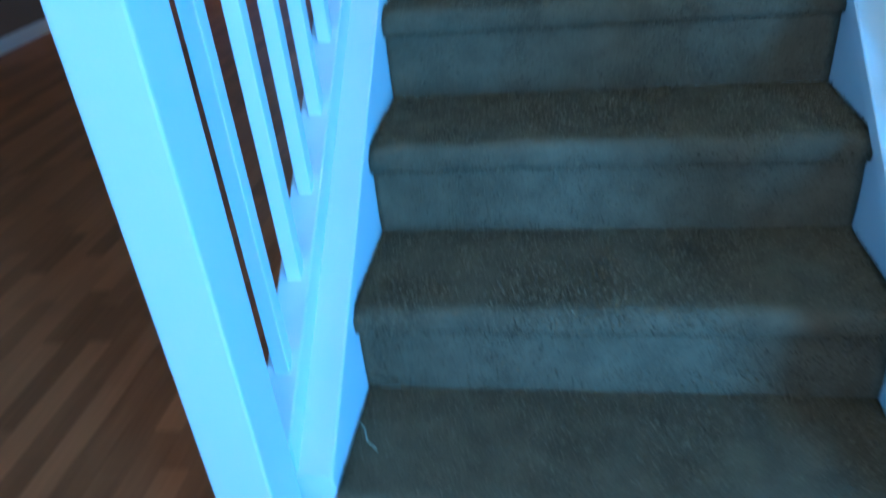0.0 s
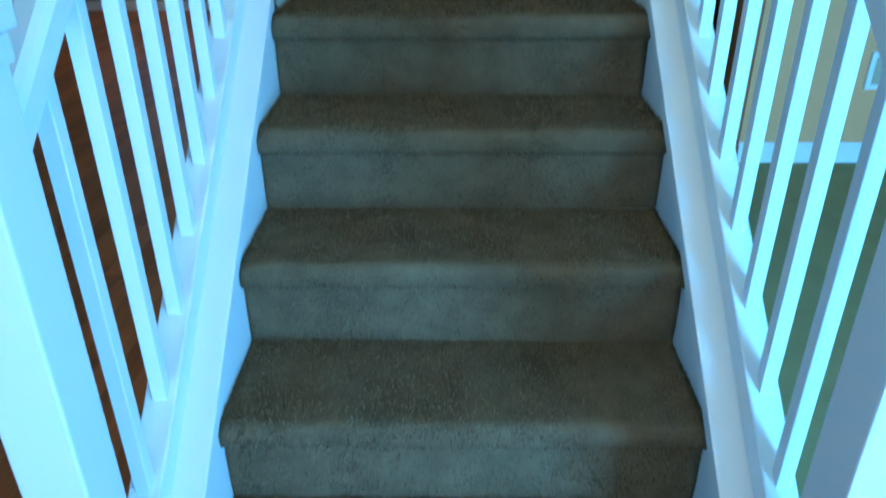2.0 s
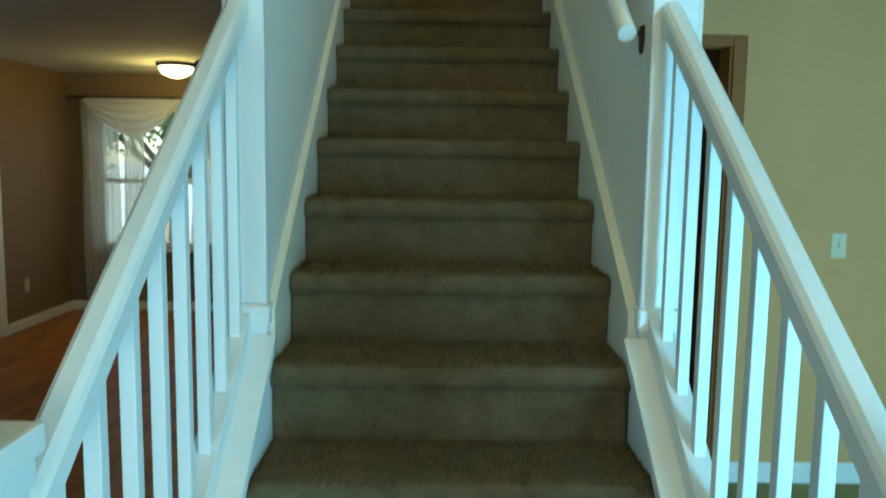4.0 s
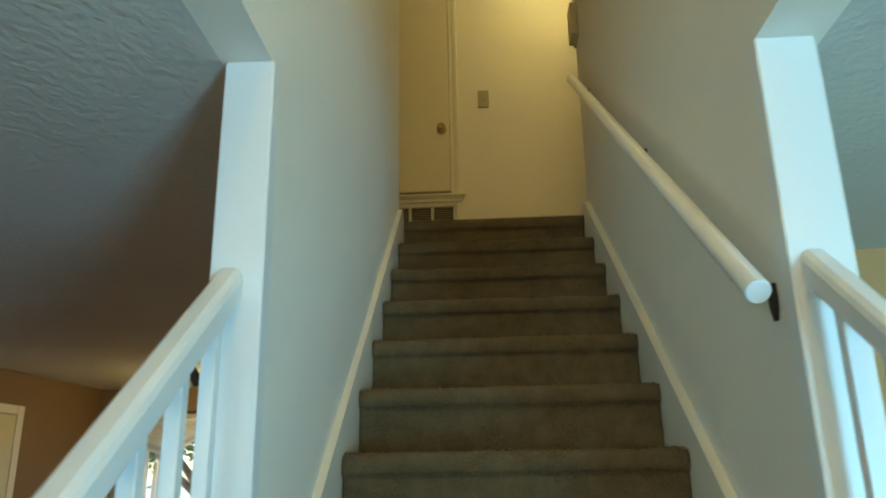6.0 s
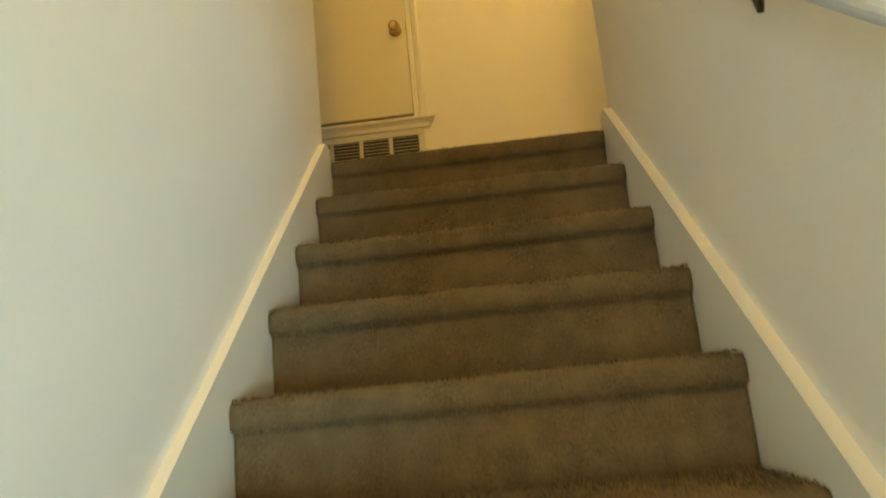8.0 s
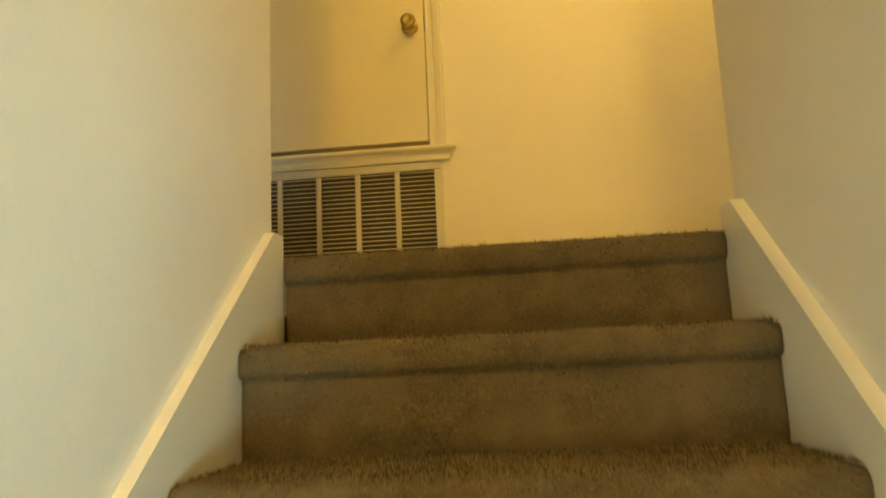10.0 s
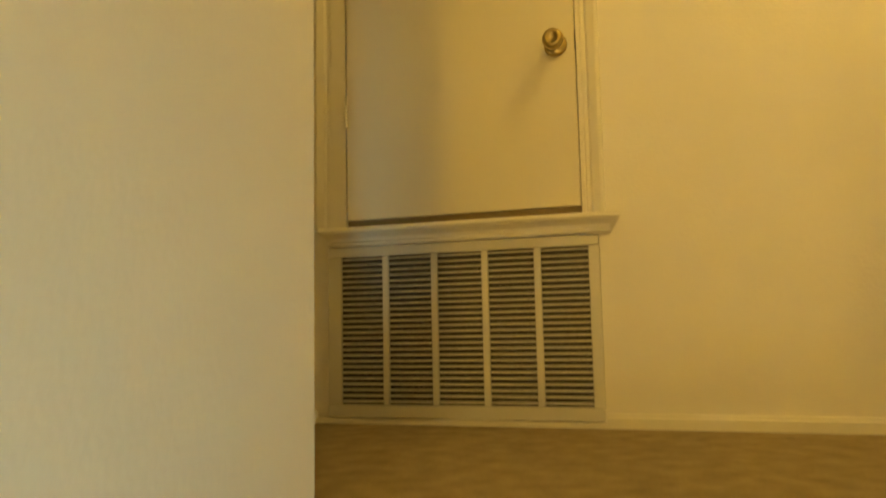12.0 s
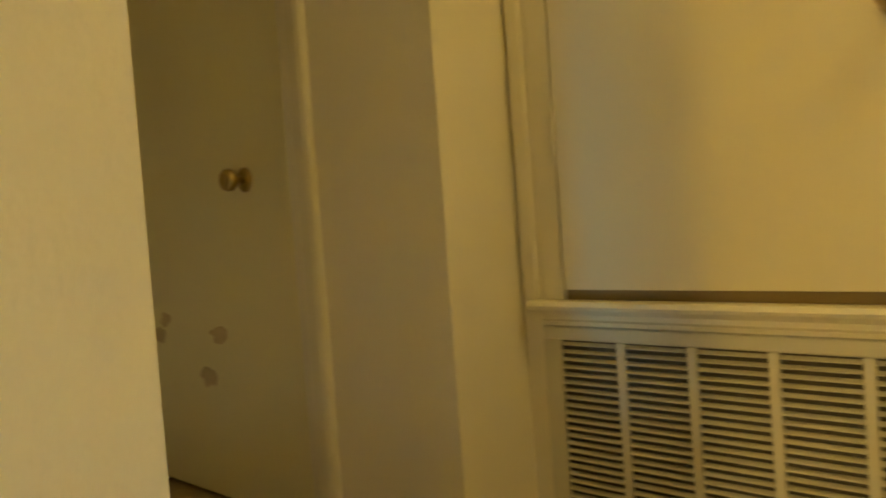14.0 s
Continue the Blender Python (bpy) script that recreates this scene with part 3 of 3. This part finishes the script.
# supply register in the side room's ceiling
register = empty("ceiling_vent", "white metal ceiling register with dark slots", "vent", "", (1.865, 2.155, CEIL))
for x0, x1, y0, y1 in ((-0.155, -0.125, -0.155, 0.155), (0.125, 0.155, -0.155, 0.155), (-0.125, 0.125, -0.155, -0.125), (-0.125, 0.125, 0.125, 0.155)):
    part("frame", box(x0, x1, y0, y1, -0.010, 0.0, 0.002), WHITE, register)
# Shade above the slots is painted as a flat dark sheet.
part("backing", box(-0.125, 0.125, -0.125, 0.125, -0.002, -0.0005), DUCT_SHADE, register, "dark sheet painting the shade in the slots")
for i in range(7):
    bm = prism_yz([(-0.010, -0.0085), (-0.009, -0.0095), (0.008, -0.0030), (0.007, -0.0022)], -0.124, 0.124)
    bm.transform(Matrix.Translation((0, -0.105 + 0.035 * i, 0)))
    part("slat", bm, WHITE, register)

# doorway in the side room: dark stained jambs and a door standing open inside
doorway = tagged(empty("door_1", "dark brown stained doorway, its door open inwards", "door", "", (0.94, 2.496, 0)), "", "", "", "structure")
for a, b in ((0.63, 0.648), (1.232, 1.25)):
    part("jamb", box(a - 0.94, b - 0.94, 0.001, 0.119, 0.0, 1.975, 0.002), DOOR_WOOD, doorway)
for a, b in ((0.60, 0.640), (1.242, 1.302)):
    part("casing", box(max(a, 0.598) - 0.94, b - 0.94, -0.016, 0, 0.0, 2.012, 0.004), DOOR_WOOD, doorway)
part("head_casing", box(0.641 - 0.94, 1.241 - 0.94, -0.0155, 0, 1.963, 2.012, 0.004), DOOR_WOOD, doorway)
bm = box(0, 0.575, 0, 0.035, 0.01, 1.955, 0.002)
bm.transform(pose(0.65 - 0.94, 0.13, 0, 0, 0, 35))
part("leaf", bm, DOOR_WOOD, doorway, "dark brown door leaf")

# hallway door
hall_door = tagged(empty("door_2", "cream painted hallway door with smudges, closed", "door", "", (-1.8975, DOOR_Y, UP)), "", "", "", "structure")
SMUDGED = material("smudged_cream_paint", (0.84, 0.78, 0.54), 0.45, 14, 0.06, 0.08)
hleaf = part("leaf", box(-0.388, 0.388, 0.022, 0.058, 0.012, 2.02, 0.003), SMUDGED, hall_door)
knob_parts(hleaf, 0.172, 0.022, 0.878)
DIRT = material("dried_brown_dirt", (0.60, 0.48, 0.29), 0.8, 60, 0.3, 0.2)


def smear(x, z, w, h, seed):
    """A thin uneven patch of dried dirt on the door's face."""
    bm = bmesh.new()
    rim = []
    for i in range(18):
        a = 2 * math.pi * i / 18
        k = 1 + 0.55 * noise.noise((math.cos(a) * 1.7, math.sin(a) * 1.7, seed * 3.1))
        rim.append((x + w * k * math.cos(a), z + h * k * math.sin(a)))
    top = [bm.verts.new((px * 0.9 + x * 0.1, 0.0212, pz * 0.9 + z * 0.1)) for px, pz in rim]
    low = [bm.verts.new((px, 0.0219, pz)) for px, pz in rim]
    bm.faces.new(top)
    for i in range(18):
        j = (i + 1) % 18
        bm.faces.new((top[i], top[j], low[j], low[i]))
    return bm


for spot in ((-0.348, 0.456, 0.026, 0.013, 1), (-0.012, 0.471, 0.032, 0.013, 2), (-0.085, 0.346, 0.026, 0.018, 3), (-0.408, 0.217, 0.024, 0.013, 4), (-0.304, 0.504, 0.020, 0.014, 5)):
    part("smudge", smear(*spot[:2], spot[2] * 1.5, spot[3] * 1.7, spot[4]), DIRT, hleaf, "faint brown smudge")
for a, b in ((-0.4025, -0.390), (0.390, 0.4025)):
    part("jamb", box(a, b, 0.001, 0.12, 0, 2.03, 0.002), CREAM_TRIM, hall_door)
part("head_jamb", box(-0.390, 0.390, 0.001, 0.12, 2.02, 2.04, 0.002), CREAM_TRIM, hall_door)
for a, b in ((0.397, 0.488), (-0.397, -0.488)):
    prof = [(x, y - BACK) for x, y in casing_profile(a, b)]
    part("casing", extrude_profile(prof, "z", 0.0, 2.07), CREAM_TRIM, hall_door)
part("head_casing", box(-0.488, 0.488, -0.018, 0, 2.071, 2.13, 0.004), CREAM_TRIM, hall_door)


def dome_light(name, label, x, y, z, rad, group=""):
    base = empty(name, label, "ceiling light", group, (x, y, z))
    part("pan", lathe([(0.001, 0), (rad * 1.02, 0), (rad * 1.05, -0.012), (rad * 0.98, -0.03), (rad * 0.9, -0.034)], 32), IRON, base, "dark bronze rim", True)
    pts = [(rad * 0.9, -0.030)] + [(rad * 0.9 * math.cos(a), -0.032 - rad * 0.55 * math.sin(a)) for a in [radians(10 * i) for i in range(1, 9)]] + [(0.001, -0.032 - rad * 0.55)]
    bowl = part("bowl", lathe(pts, 32), BOWL, base, "glowing frosted glass bowl", True)
    bowl.visible_shadow = False
    part("finial", lathe([(0.001, -0.031 - rad * 0.55), (0.008, -0.033 - rad * 0.55), (0.008, -0.045 - rad * 0.55), (0.001, -0.052 - rad * 0.55)], 12), IRON, base, "", True)
    return base


dome_light("ceiling_light", "flush ceiling light with lit frosted bowl", LAMP_X, LAMP_Y, CEIL, 0.155, "ceiling lights")
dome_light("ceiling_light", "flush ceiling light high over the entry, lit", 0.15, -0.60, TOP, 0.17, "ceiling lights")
dome_light("ceiling_light", "flush ceiling light over the landing, lit", 0.52, 3.78, TOP, 0.15, "ceiling lights")

# ---------------------------------------------------------------- front room window and curtains
GLASS = bpy.data.materials.new("window_glass")
GLASS.use_nodes = True
gb = GLASS.node_tree.nodes["Principled BSDF"]
gb.inputs["Transmission Weight"].default_value, gb.inputs["Roughness"].default_value, gb.inputs["IOR"].default_value = 1.0, 0.0, 1.45

SHEER = bpy.data.materials.new("sheer_curtain")
SHEER.use_nodes = True
sn, sl = SHEER.node_tree.nodes, SHEER.node_tree.links
cloth, see, mixs = sn.new("ShaderNodeBsdfTranslucent"), sn.new("ShaderNodeBsdfTransparent"), sn.new("ShaderNodeMixShader")
cloth.inputs["Color"].default_value = (0.75, 0.74, 0.68, 1)
dif, addc = sn.new("ShaderNodeBsdfDiffuse"), sn.new("ShaderNodeMixShader")
dif.inputs["Color"].default_value = (0.75, 0.72, 0.64, 1)
addc.inputs[0].default_value = 0.5
sl.new(cloth.outputs[0], addc.inputs[1]), sl.new(dif.outputs[0], addc.inputs[2])
weave = sn.new("ShaderNodeTexNoise")
weave.inputs["Scale"].default_value = 60
ramp = sn.new("ShaderNodeMapRange")
ramp.inputs["To Min"].default_value, ramp.inputs["To Max"].default_value = 0.60, 0.85
sl.new(weave.outputs["Fac"], ramp.inputs["Value"])
sl.new(ramp.outputs["Result"], mixs.inputs[0])
sl.new(see.outputs[0], mixs.inputs[1]), sl.new(addc.outputs[0], mixs.inputs[2])
sl.new(mixs.outputs[0], sn["Material Output"].inputs["Surface"])

DENSE = SHEER.copy()
DENSE.name = "gathered_sheer"
DENSE.node_tree.nodes["Map Range"].inputs["To Min"].default_value = 0.94
DENSE.node_tree.nodes["Map Range"].inputs["To Max"].default_value = 1.0

window = tagged(empty("window_1", "white double-hung window with bright daylight behind", "window", "", ((WIN_X0 + WIN_X1) / 2, FAR_Y, WIN_Z0)), "", "", "", "structure")
ww, wh = WIN_X1 - WIN_X0, WIN_Z1 - WIN_Z0
for name, b in (("window_frame", (-ww / 2, -ww / 2 + 0.045, 0.04, 0.11, 0, wh)), ("window_frame", (ww / 2 - 0.045, ww / 2, 0.04, 0.11, 0, wh)), ("window_frame", (-ww / 2 + 0.045, ww / 2 - 0.045, 0.041, 0.11, wh - 0.05, wh)), ("window_frame", (-ww / 2 + 0.045, ww / 2 - 0.045, 0.041, 0.11, 0, 0.05)), ("meeting_rail", (-ww / 2 + 0.046, ww / 2 - 0.046, 0.042, 0.10, wh * 0.46, wh * 0.46 + 0.045))):
    part(name, box(*b, 0.003), WHITE, window)
for z0, z1, y in ((0.05, wh * 0.46, 0.06), (wh * 0.46 + 0.045, wh - 0.05, 0.08)):
    pane = part("pane", box(-ww / 2 + 0.045, ww / 2 - 0.045, y, y + 0.004, z0, z1), GLASS, window)
    pane.visible_shadow = False
part("window_sill", box(-ww / 2 - 0.05, ww / 2 + 0.05, -0.05, 0.04, -0.028, -0.002, 0.004), WHITE, window)
for a in (-1, 1):
    x = a * (ww / 2 + 0.035)
    part("casing", box(x - 0.035, x + 0.035, -0.016, 0, -0.002, wh + 0.07, 0.003), WHITE, window)
part("casing", box(-ww / 2, ww / 2, -0.016, 0, wh, wh + 0.069, 0.003), WHITE, window)


def curtain_panel(x0, x1, z0, z1, y, seed):
    """A gathered hanging sheet with soft uneven folds, wider apart at the hem."""
    bm = bmesh.new()
    nx, nz = 70, 14
    grid = []
    for i in range(nx + 1):
        col = []
        for j in range(nz + 1):
            u, w = i / nx, j / nz
            x = x0 + (x1 - x0) * u
            fold = 0.022 * math.sin(u * 40 + 2 * noise.noise((u * 3, seed, 0))) * (0.5 + 0.5 * w) + 0.02 * noise.noise((u * 6, w * 2, seed))
            col.append(bm.verts.new((x + 0.02 * noise.noise((w * 2, seed, u)), y + fold, z1 + (z0 - z1) * w)))
        grid.append(col)
    for a, b in zip(grid, grid[1:]):
        for j in range(nz):
            bm.faces.new((a[j], b[j], b[j + 1], a[j + 1]))
    return bm


for x0, x1, z0, s in ((-3.34, -2.99, 0.12, 1), (-2.95, -2.76, 0.50, 3), (-2.30, -1.95, 0.12, 2)):
    tagged(obj("sheer_curtain", curtain_panel(x0, x1, z0, 1.99, FAR_Y - 0.085, s), SHEER, None, "sheer white curtain panel gathered beside the window", True), "", "curtain", "window curtains")


def swag(x0, x1, z, sag, y):
    """A draped valance: folds sag between two high ends."""
    bm = bmesh.new()
    nx, nz = 48, 22
    grid = []
    for i in range(nx + 1):
        u = i / nx
        col = []
        for j in range(nz + 1):
            w = j / nz
            drop = (sag * (1 - (2 * u - 1) ** 2) + 0.03) * w
            ripple = 0.02 * math.sin(w * 26) * math.sin(math.pi * u)
            col.append(bm.verts.new((x0 + (x1 - x0) * u, y - 0.03 - ripple - 0.035 * math.sin(math.pi * w), z - drop + 0.012 * noise.noise((u * 14, w, 5)))))
        grid.append(col)
    for a, b in zip(grid, grid[1:]):
        for j in range(nz):
            bm.faces.new((a[j], b[j], b[j + 1], a[j + 1]))
    return bm


tagged(obj("swag_valance", swag(-3.28, -2.40, 1.995, 0.30, FAR_Y - 0.11), DENSE, None, "sheer white draped swag valance over the window", True), "", "valance")
rod = empty("curtain_rod", "thin dark curtain rod above the window", "curtain rod", "", (-2.66, FAR_Y - 0.09, 2.018))
part("rod", tube((-0.80, 0, 0), (0.76, 0, 0), 0.010, 12), IRON, rod)
for s in (-0.74, 0.16):
    part("holder", box(s - 0.01, s + 0.01, 0.005, 0.089, -0.012, 0.012, 0.003), IRON, rod)

# outside, beyond the window
structure("ground", box(-400, 400, FAR_Y + 0.2, 900, -0.5, -0.45), material("pale_paving", (0.28, 0.29, 0.27), 0.9, 5, 0.2, 0.2), "pale sunlit paving outside")


# small hook on the outer face of the stair wall
hook = empty("coat_hook", "small dark metal coat hook on the stair wall", "coat hook", "", (-0.560, 1.305, 1.66))
part("plate", box(-0.006, 0, -0.016, 0.016, -0.05, 0.035, 0.002), IRON, hook)
part("arm", tube((-0.004, 0, 0.0), (-0.115, 0, 0.012), 0.006, 10), IRON, hook)
part("tip", tube((-0.112, 0, -0.004), (-0.142, 0, 0.050), 0.011, 12), IRON, hook)

# white door on the far side of the front room
side_door = tagged(empty("door_3", "white painted door with grey lower panel, closed", "door", "", (WEST_X, 4.72, 0)), "", "", "", "structure")
part("leaf", box(0.0015, 0.018, -0.40, 0.40, 0.012, 1.93, 0.002), PLASTIC, side_door)
for y0, y1 in ((-0.485, -0.405), (0.405, 0.485)):
    part("casing", box(0.001, 0.022, y0, y1, 0.0, 2.0, 0.004), WHITE, side_door)
part("head_casing", box(0.001, 0.0215, -0.404, 0.404, 1.935, 2.0, 0.004), WHITE, side_door)
part("panel", box(0.018, 0.023, -0.29, 0.29, 0.2, 0.95, 0.004), TAN_PLASTIC, side_door, "grey lower panel")
knob_bm = lathe([(0.012, 0.0), (0.011, 0.025), (0.026, 0.04), (0.026, 0.06), (0.001, 0.066)], 20)
knob_bm.transform(pose(0.018, 0.33, 0.95, 0, 90, 0))
part("knob", knob_bm, BRASS, side_door, "brass knob", True)


def tree(x, y, high, seed):
    """A garden tree: tapered trunk, limbs that fork, and a crown of small leaves in loose clumps."""
    rn = random.Random(seed)
    base = empty("garden_tree", "leafy garden tree outside the window", "tree", "", (x, y, -0.45))

    def limb(bm, p, q, r0, r1):
        m = Matrix.Translation(p) @ (q - p).to_track_quat("Z", "Y").to_matrix().to_4x4()
        seg = lathe([(r0, 0), (r1, (q - p).length)], 7)
        seg.transform(m)
        me = bpy.data.meshes.new("tmp")
        seg.to_mesh(me), seg.free()
        bm.from_mesh(me)
        bpy.data.meshes.remove(me)

    wood, tips = bmesh.new(), []
    fork = Vector((0.1, 0, high * 0.4))
    limb(wood, Vector((0, 0, 0)), fork, 0.16, 0.11)
    for i in range(7):
        a = i * 0.9 + rn.random()
        q = fork + Vector((math.cos(a) * high * 0.22, math.sin(a) * high * 0.22, high * rn.uniform(0.15, 0.35)))
        limb(wood, fork, q, 0.07, 0.03)
        for j in range(4):
            t = q + Vector((rn.uniform(-1, 1), rn.uniform(-1, 1), rn.uniform(-0.2, 1))) * high * 0.16
            limb(wood, q, t, 0.025, 0.008)
            tips.append(t)
    part("trunk", wood, material("bark", (0.13, 0.10, 0.075), 0.9, 20, 0.3, 0.5), base)
    leaves = bmesh.new()
    for t in tips:
        for i in range(70):
            c = t + Vector((rn.gauss(0, 1), rn.gauss(0, 1), rn.gauss(0, 0.8))) * high * 0.055
            m = Matrix.Translation(c) @ Euler((rn.random() * 6, rn.random() * 6, 0)).to_matrix().to_4x4()
            v = [leaves.verts.new(m @ Vector(p)) for p in ((-0.03, 0, 0), (0, -0.05, 0.008), (0.03, 0, 0), (0, 0.06, 0.008))]
            leaves.faces.new(v)
    part("crown", leaves, material("leaf", (0.07, 0.11, 0.035), 0.6, 20, 0.3, 0.0, island=0.4), base)


tree(-4.4, 13.0, 5.0, 3)
tree(-3.9, 10.2, 3.7, 8)

# laminate strips: staggered boards proud of a dark joint
WOODS = [material("laminate_strip", (0.39, 0.140, 0.042), 0.42, 40, 0.32, 0.03, per_object=0.45, spec=0.25, fine=30, stretch=(3.0, 0.16, 1.0))]
strip_mesh = {}
floor_ob = bpy.data.objects["floor"]
strips = 0
rnd = random.Random(7)
far_bm = bmesh.new()
x = WEST_X + 0.005
sw = 0.0655
while x < SPLIT_X - 0.045:
    y = -3.3 + rnd.uniform(-0.4, 0)
    while y < FAR_Y:
        ln = rnd.choice((0.24, 0.32, 0.40, 0.48))
        a, b = max(y, -3.34), min(y + ln, FAR_Y)
        w = min(sw, SPLIT_X - 0.045 - x)
        if b - a > 0.02 and not (a > 0.0 and x > -0.60):
            if -1.35 < x and -0.95 < a < 1.3 and strips < 300:
                key = (ln, round(b - a, 3), round(w, 4))
                if key not in strip_mesh:
                    bm = bmesh.new()
                    add_box(bm, 0.0004, w - 0.0004, 0.0004, b - a - 0.0004, -0.012, 0.0)
                    me = bpy.data.meshes.new("strip")
                    bmesh.ops.recalc_face_normals(bm, faces=bm.faces)
                    bm.to_mesh(me), bm.free()
                    me.materials.append(WOODS[0])
                    strip_mesh[key] = me
                ob = new("plank", strip_mesh[key])
                ob.parent, ob.location = floor_ob, (x, a, rnd.uniform(-0.0004, 0.0))
                strips += 1
            else:
                add_box(far_bm, x + 0.0004, x + w - 0.0004, a + 0.0004, b - 0.0004, -0.012, rnd.uniform(-0.0004, 0.0))
        y += ln
    x += sw
WOOD_FAR = material("laminate_far", (0.39, 0.140, 0.042), 0.42, 40, 0.32, 0.03, island=0.45, spec=0.25, fine=30, stretch=(3.0, 0.16, 1.0))
tagged(part("floor_strips", far_bm, WOOD_FAR, floor_ob), "", "", "", "stuff")
structure("trim_floor_joint", extrude_profile([(SPLIT_X - 0.045, 0.0), (SPLIT_X - 0.042, 0.006), (SPLIT_X - 0.03, 0.009), (SPLIT_X - 0.005, 0.009), (SPLIT_X + 0.004, 0.001), (SPLIT_X + 0.004, -0.01), (SPLIT_X - 0.045, -0.01)], "y", -3.35, -0.0), PINE, "wooden joint strip between laminate and carpet")

# a loose pale thread lying on the first step
thread = bpy.data.curves.new("thread", "CURVE")
thread.dimensions, thread.bevel_depth, thread.bevel_resolution = "3D", 0.0009, 2
line = thread.splines.new("NURBS")
line.points.add(6)
for i, p in enumerate(line.points):
    p.co = (0.012 * i - 0.035, 0.004 * math.sin(i * 1.3), 0.0035 + 0.0015 * (i % 2), 1)
line.use_endpoint_u = True
thread.materials.append(PLASTIC)
bit = new("thread", thread)
bit.location = (-0.412, 0.119, RISE + 0.004)
bit.rotation_euler = (0, 0, -1.00)
tagged(bit, "short pale thread lying on the carpeted step", "thread")
